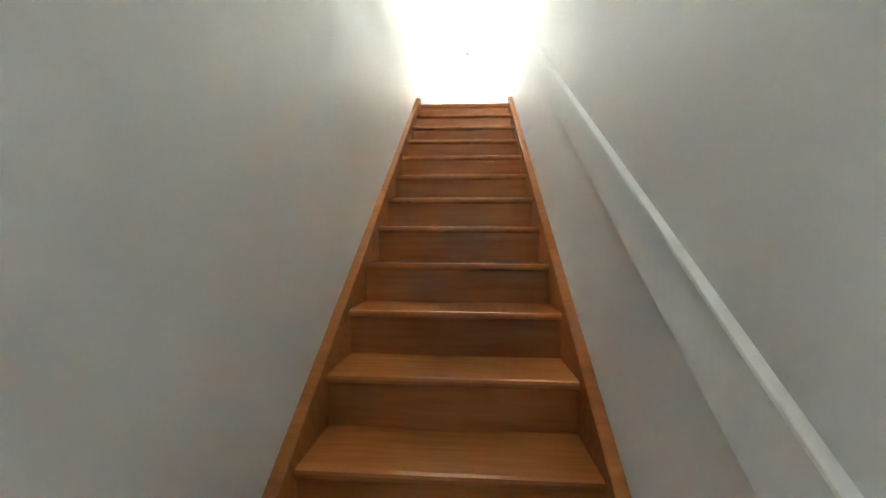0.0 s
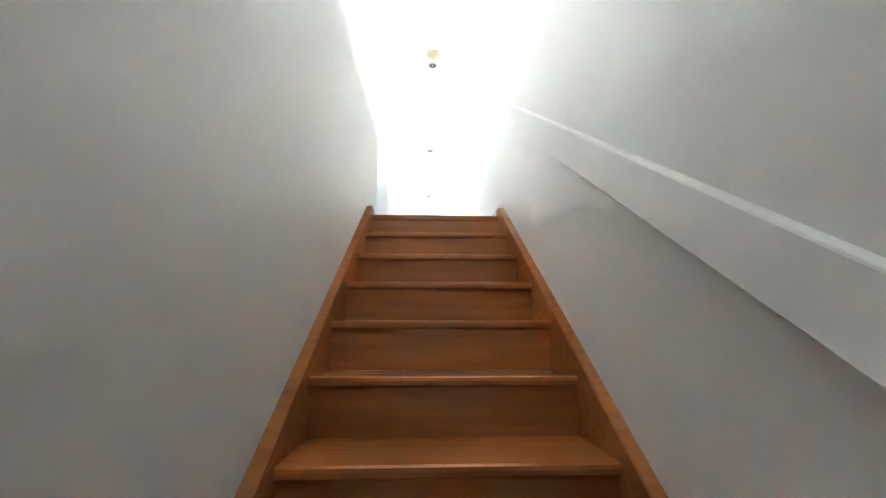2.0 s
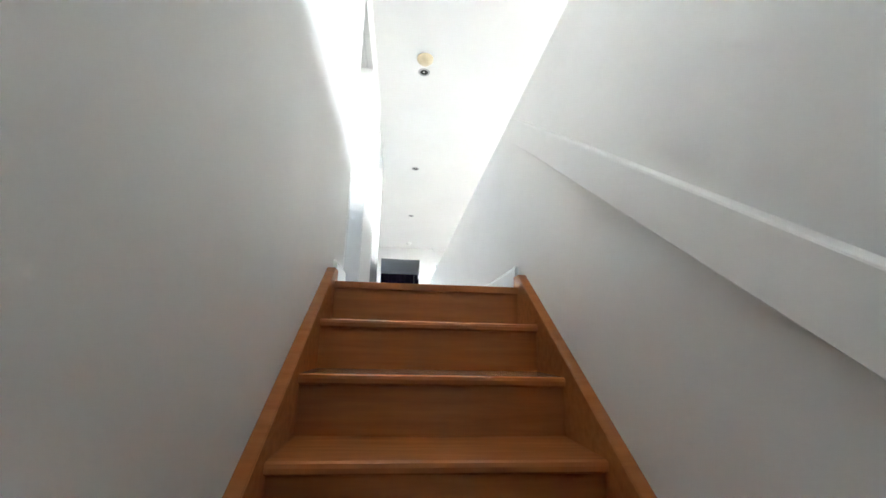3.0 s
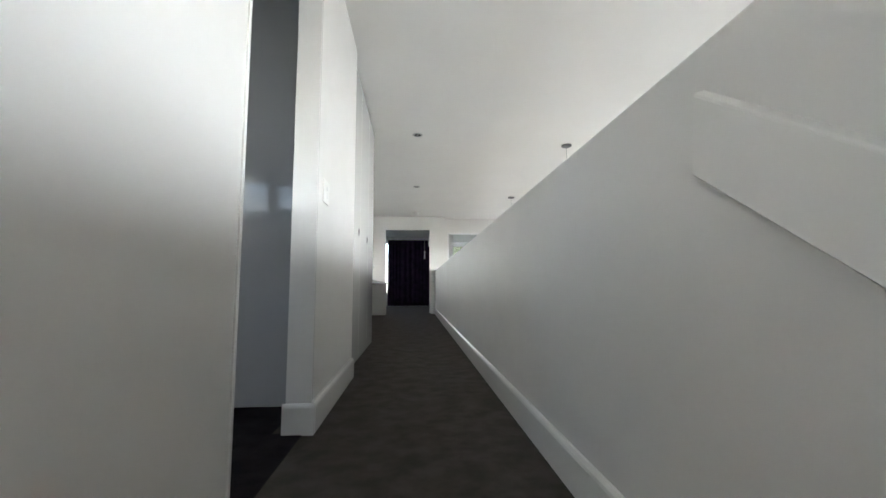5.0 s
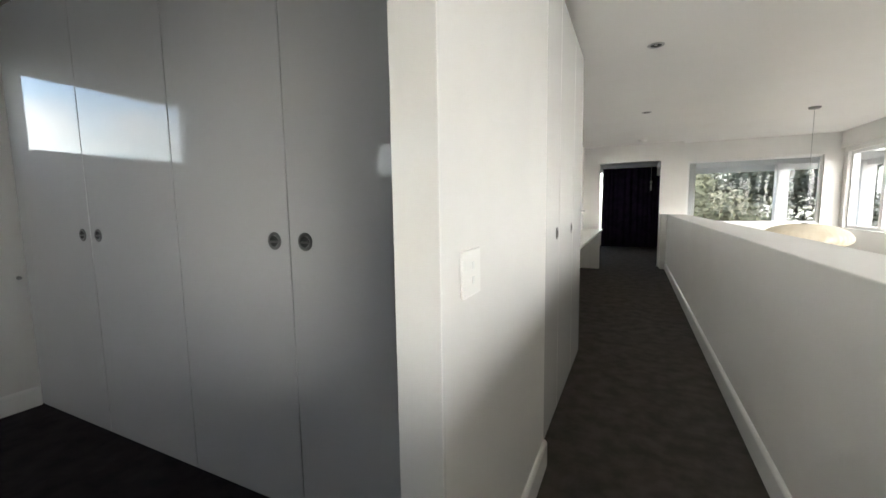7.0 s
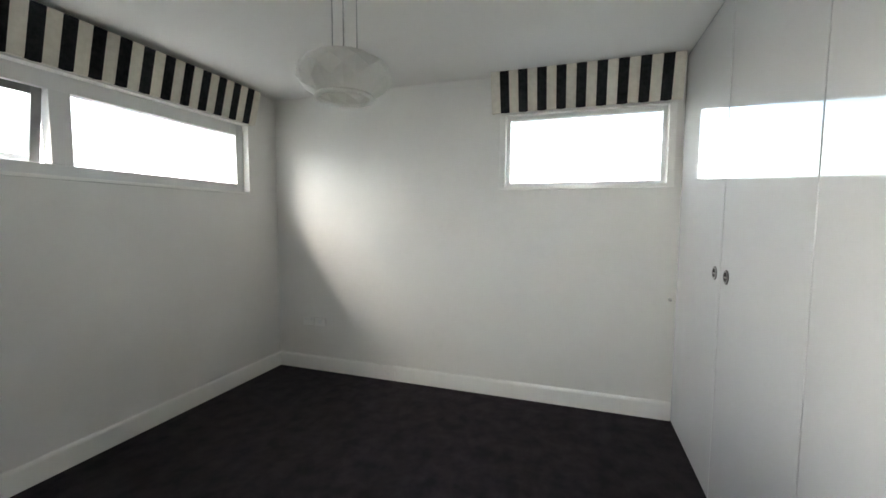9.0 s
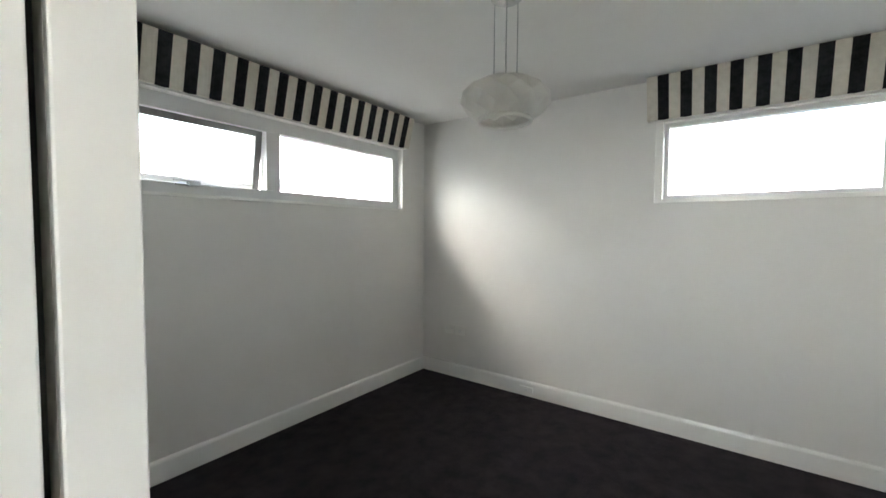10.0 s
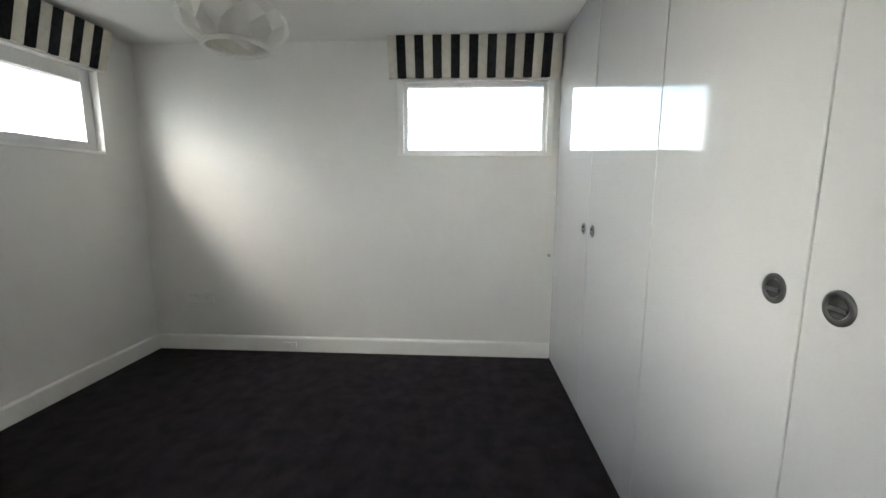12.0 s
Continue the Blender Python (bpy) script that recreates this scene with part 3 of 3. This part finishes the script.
plate("power_outlet", pose(XW, -1.28, 0.44, 0, 0, -90), 0.115, 0.072, "white double power outlet above the skirting", "power outlet", [(-0.03, 0.016, 0.014, 0.02), (0.03, 0.016, 0.014, 0.02)])
plate("power_outlet", pose(XW, -1.16, 0.44, 0, 0, -90), 0.115, 0.072, "white blank socket plate above the skirting", "power outlet", [(0, 0, 0.03, 0.03)])
plate("socket_plate", pose(XW + ST, -0.48, 0.062, 0, 0, -90), 0.115, 0.045, "small white blank socket plate on the skirting", "socket plate", [(0, 0, 0.03, 0.018)])
st_ = lathe("door_stop", [(0, 0), (0.012, 0.0), (0.012, 0.005), (0.006, 0.01), (0.006, 0.02), (0.009, 0.022), (0, 0.026)], [M_CHROME], axis='X', seg=14)
st_.location = (XW, 1.59, 0.83)
tagged(st_, "tiny steel bumper on the bedroom wall", "bumper")


def downlight(y):
    e = empty_at("downlight", 0, y, CEIL)
    lathe("ring", [(0.038, -0.001), (0.040, -0.005), (0.055, -0.004), (0.058, 0.0)], [M_CHROME], e, 28)
    lathe("lamp", [(0, 0.0005), (0.02, -0.0005), (0.037, -0.002), (0.0385, 0.0)], [M_RECESS_SHADE], e, 24)
    return tagged(e, "small round recessed steel downlight, switched off", "downlight", group="corridor downlights")


for y in (1.66, 3.94, 6.31):
    downlight(y)
for y, m in ((1.46, M_YELLOWED), (8.7, M_PLASTIC)):
    s = lathe("smoke_detector", [(0.055, 0), (0.056, -0.012), (0.052, -0.022), (0.044, -0.026), (0.038, -0.04), (0.02, -0.046), (0, -0.047)], [m], seg=30, at=(0, 0, 0))
    s.location = (0, y, CEIL)
    s.scale = (1.4, 1.4, 1.2)
    tagged(s, "round plastic smoke detector on the ceiling", "smoke detector")


# ---- big saucer pendants over the void ----
def saucer(x, y):
    e = empty_at("pendant_lamp", x, y, CEIL)
    lathe("canopy", [(0, -0.022), (0.05, -0.022), (0.06, -0.016), (0.062, 0)], [M_GREY_METAL_SHADE], e, 28)
    lathe("cord", [(0.002, -0.02), (0.002, -1.44)], [M_GREY_METAL_SHADE], e, 8)
    bm = bmesh.new()
    seg, rows = 168, 16
    rings = []
    for j in range(rows + 1):
        a = math.pi * j / rows
        h = math.cos(a)
        r = 0.455 * math.sin(a) ** 0.85 if 0 < j < rows else 0.03
        ring = []
        for i in range(seg):
            rr = r * (1 - 0.022 * (0.5 + 0.5 * math.cos(2 * math.pi * i / seg * 42)))
            th = 2 * math.pi * i / seg
            ring.append(bm.verts.new((rr * math.cos(th), rr * math.sin(th), -1.61 + (0.185 if h > 0 else 0.13) * h)))
        rings.append(ring)
    for a, b in zip(rings, rings[1:]):
        for i in range(seg):
            bm.faces.new((a[i], b[i], b[(i + 1) % seg], a[(i + 1) % seg]))
    bmesh.ops.recalc_face_normals(bm, faces=bm.faces)
    finish("shade", bm, M_SHELL, e, True)
    lathe("cap", [(0, -1.405), (0.03, -1.408), (0.05, -1.425), (0.05, -1.432)], [M_CHROME], e, 24)
    return tagged(e, "large cream ribbed saucer pendant over the void", "pendant lamp", group="saucer pendants")


saucer(1.85, 4.16)
saucer(1.85, 7.02)


# ---- faceted pendant of the bedroom ----
def faceted_pendant(x, y):
    e = empty_at("ceiling_lamp", x, y, RCEIL)
    up = 0.015
    lathe("canopy", [(0, -0.035), (0.05, -0.034), (0.068, -0.026), (0.072, -0.012), (0.072, 0)], [M_CHROME], e, 28)
    for i in range(3):
        a = 2 * math.pi * i / 3 + 0.5
        c = lathe("wire", [(0.0022, -0.03), (0.0022, -0.39 + up)], [M_CHROME], e, 6)
        c.location = (0.058 * math.cos(a), 0.058 * math.sin(a), 0)
    lathe("flex", [(0.004, -0.03), (0.004, -0.39 + up)], [M_PLASTIC], e, 8)
    # diamond facets: each kite spans three rings of points set half a step apart
    bm = bmesh.new()
    n = 12
    prof = [(0.045, -0.385), (0.105, -0.392), (0.158, -0.415), (0.190, -0.448), (0.196, -0.482), (0.172, -0.520), (0.118, -0.555)]
    rings = []
    for j, (r, z) in enumerate(prof):
        off = 0.5 * (j % 2)
        rings.append([bm.verts.new((r * math.cos(2 * math.pi * (i + off) / n), r * math.sin(2 * math.pi * (i + off) / n), z + up)) for i in range(n)])
    for j in range(len(prof) - 2):
        for i in range(n):
            k = (i - 1) % n if j % 2 == 0 else (i + 1) % n
            bm.faces.new((rings[j][i], rings[j + 1][min(i, k) if abs(i - k) == 1 else max(i, k)], rings[j + 2][i], rings[j + 1][max(i, k) if abs(i - k) == 1 else min(i, k)]))
    for i in range(n):
        bm.faces.new((rings[0][i], rings[1][i], rings[0][(i + 1) % n]))
        bm.faces.new((rings[-1][i], rings[-2][i], rings[-1][(i + 1) % n]))
    bmesh.ops.recalc_face_normals(bm, faces=bm.faces)
    sh = finish("shade", bm, M_PORCELAIN, e)
    so = sh.modifiers.new("thickness", 'SOLIDIFY')
    so.thickness = 0.005
    lathe("rim", [(0.110, -0.552), (0.120, -0.553), (0.123, -0.560), (0.119, -0.568), (0.106, -0.568), (0.103, -0.560), (0.110, -0.552)], [M_PORCELAIN], e, 42).location = (0, 0, up)
    lathe("bulb_holder", [(0.0, -0.45), (0.018, -0.45), (0.02, -0.44), (0.02, -0.385), (0.0, -0.38)], [M_PLASTIC], e, 20).location = (0, 0, up)
    return tagged(e, "white faceted glass pendant on three wires, unlit", "ceiling lamp")


faceted_pendant(-2.03, 0.05)

# ---- outdoors ----
structure(boxes("eaves", [
    (XW - 0.5, XI, YS - 0.5, YS - 0.2, 2.44, 2.52), (XW - 0.52, XI, YS - 0.53, YS - 0.5, 2.40, 2.58),
    (XW - 0.5, XW - 0.2, YS - 0.2, 2.5, 2.44, 2.52), (XW - 0.53, XW - 0.5, YS - 0.5, 2.5, 2.40, 2.58)], M_FRAME), "white lined eaves and fascia over the bedroom windows", "eaves")
# out of view, added to cut sun and high sky from the east windows
structure(boxes("shading_overhang_east", [(EAST + 0.16, EAST + 0.72, -4.4, NORTH + 0.2, 2.34, 2.42), (EAST + 0.72, EAST + 0.75, -4.4, NORTH + 0.2, 2.30, 2.50)], M_FRAME), "added unseen white overhang shading the void's windows", "eaves")
structure(boxes("verandah_roof", [(0.4, 4.4, NORTH + 0.3, 12.2, 2.06, 2.2), (4.2, 4.4, NORTH + 0.3, 12.2, 1.95, 2.06), (0.4, 4.2, 12.05, 12.2, 1.93, 2.06)], M_FRAME), "white lined verandah roof", "roof")
for x, y in ((2.85, 11.9), (4.25, 11.9)):
    tagged(boxes("verandah_post", [(x - 0.11, x + 0.11, y - 0.1, y + 0.1, LOW - 0.3, 2.06)], M_FRAME, bevel=0.008), "square white verandah post", "post", group="verandah posts")


def tiled_roof(name, cx, cy, half_x, half_y, eave, ridge, label):
    """Hipped roof of grey concrete tiles over rendered walls, ridge along y."""
    house = tagged(empty_at(name, cx, cy, LOW - 0.3), label, "house")
    base = LOW - 0.3
    wall = boxes("wall", [(-half_x + 0.4, half_x - 0.4, -half_y + 0.4, half_y - 0.4, 0, eave - base)], M_BRICK, house)
    bm = bmesh.new()
    rl = half_y - half_x
    rows_n = 16
    for side in range(4):
        for r in range(rows_n):
            t0, t1 = r / rows_n, (r + 1) / rows_n
            def pt(t, u, lift):
                hx, hy = half_x * (1 - t), rl + half_x * (1 - t)
                z = eave - base + (ridge - eave) * t + lift
                if side == 0:
                    return (-hx, -hy + 2 * hy * u, z)
                if side == 1:
                    return (hx, hy - 2 * hy * u, z)
                if side == 2:
                    return (-hx + 2 * hx * u, hy, z)
                return (hx - 2 * hx * u, -hy, z)
            cols = max(2, int((2 * half_y if side < 2 else 2 * half_x) / 0.16))
            prev = None
            for c in range(cols + 1):
                u = c / cols
                w = 0.03 * (c % 2)
                cur3 = [bm.verts.new(pt(t0, u, -0.02)), bm.verts.new(pt(t0, u, 0.045 + w)), bm.verts.new(pt(t1, u, 0.0 + w * 0.6))]
                if prev:
                    bm.faces.new((prev[0], cur3[0], cur3[1], prev[1]))
                    bm.faces.new((prev[1], cur3[1], cur3[2], prev[2]))
                prev = cur3
    finish("roof", bm, M_TILE, house)
    return house


tiled_roof("neighbour_house", 13.2, 6.5, 5.2, 6.0, 0.55, 4.5, "neighbouring house with a grey tiled hip roof")
tiled_roof("neighbour_house", 15.5, 24.0, 4.5, 6.0, 0.9, 3.2, "distant house with a grey tiled hip roof")


def tree(x, y, height, spread, mat, seed, conifer, label):
    rnd = random.Random(seed)
    e = tagged(empty_at("tree", x, y, LOW - 0.3), label, "tree")
    bm = bmesh.new()
    def limb(p, q, r0, r1):
        p, q = Vector(p), Vector(q)
        d = (q - p).normalized()
        s = d.orthogonal().normalized()
        t = d.cross(s)
        a = [bm.verts.new(p + (s * math.cos(k * 1.047) + t * math.sin(k * 1.047)) * r0) for k in range(6)]
        b = [bm.verts.new(q + (s * math.cos(k * 1.047) + t * math.sin(k * 1.047)) * r1) for k in range(6)]
        for k in range(6):
            bm.faces.new((a[k], a[(k + 1) % 6], b[(k + 1) % 6], b[k]))
    limb((0, 0, 0), (0.1, 0, height * 0.5), 0.22, 0.14)
    limb((0.1, 0, height * 0.5), (0, 0.1, height * 0.95), 0.14, 0.03)
    tips = []
    for i in range(46 if conifer else 34):
        f = rnd.uniform(0.12, 0.97)
        a = rnd.uniform(0, 6.283)
        reach = spread * ((1.05 - f) if conifer else math.sqrt(max(0.05, 1 - ((f - 0.6) / 0.48) ** 2))) * rnd.uniform(0.6, 1.1)
        z0 = height * f
        q = (reach * math.cos(a), reach * math.sin(a), z0 + (-0.25 if conifer else 0.5) * rnd.uniform(0.3, 1.2))
        limb((0.05, 0.05, z0 - 0.2), q, 0.05, 0.012)
        tips.append((Vector((0.05, 0.05, z0 - 0.2)), Vector(q)))
    finish("trunk", bm, M_BARK, e)
    bm = bmesh.new()
    for p, q in tips:
        for j in range(980):
            f = rnd.uniform(0.25, 1.08)
            c = p.lerp(q, f) + Vector((rnd.gauss(0, 0.26), rnd.gauss(0, 0.26), rnd.gauss(0, 0.15 if conifer else 0.3)))
            u = Vector((rnd.gauss(0, 1), rnd.gauss(0, 1), rnd.gauss(0, 0.5))).normalized()
            v = u.orthogonal().normalized()
            s = rnd.uniform(0.045, 0.12)
            bm.faces.new([bm.verts.new(c + w) for w in (u * s, v * s * 0.45, -u * s, -v * s * 0.45)])
    tagged(finish("foliage", bm, mat, e), kind="stuff")
    return e


tree(6.2, 11.2, 8.5, 2.2, M_LEAF, 1, True, "tall dark conifer beside the house")
tree(6.6, 14.8, 9.5, 2.6, M_LEAF, 2, True, "tall dark conifer in the garden")
tree(5.6, 17.5, 7.5, 2.6, M_LEAF, 3, False, "dark leafy garden tree")
tree(3.4, 19.5, 6.2, 2.8, M_LEAF2, 4, False, "olive green leafy garden tree")
tree(0.9, 21.0, 5.6, 2.8, M_LEAF2, 5, False, "olive green leafy garden tree")
tree(1.9, 16.5, 4.6, 2.0, M_LEAF2, 6, False, "rounded olive garden shrub")
tree(16.0, 19.0, 5.9, 2.6, M_LEAF2, 7, False, "leafy tree behind the neighbouring roof")
tree(21.5, 17.0, 6.2, 2.4, M_LEAF, 8, False, "leafy tree behind the neighbouring roof")
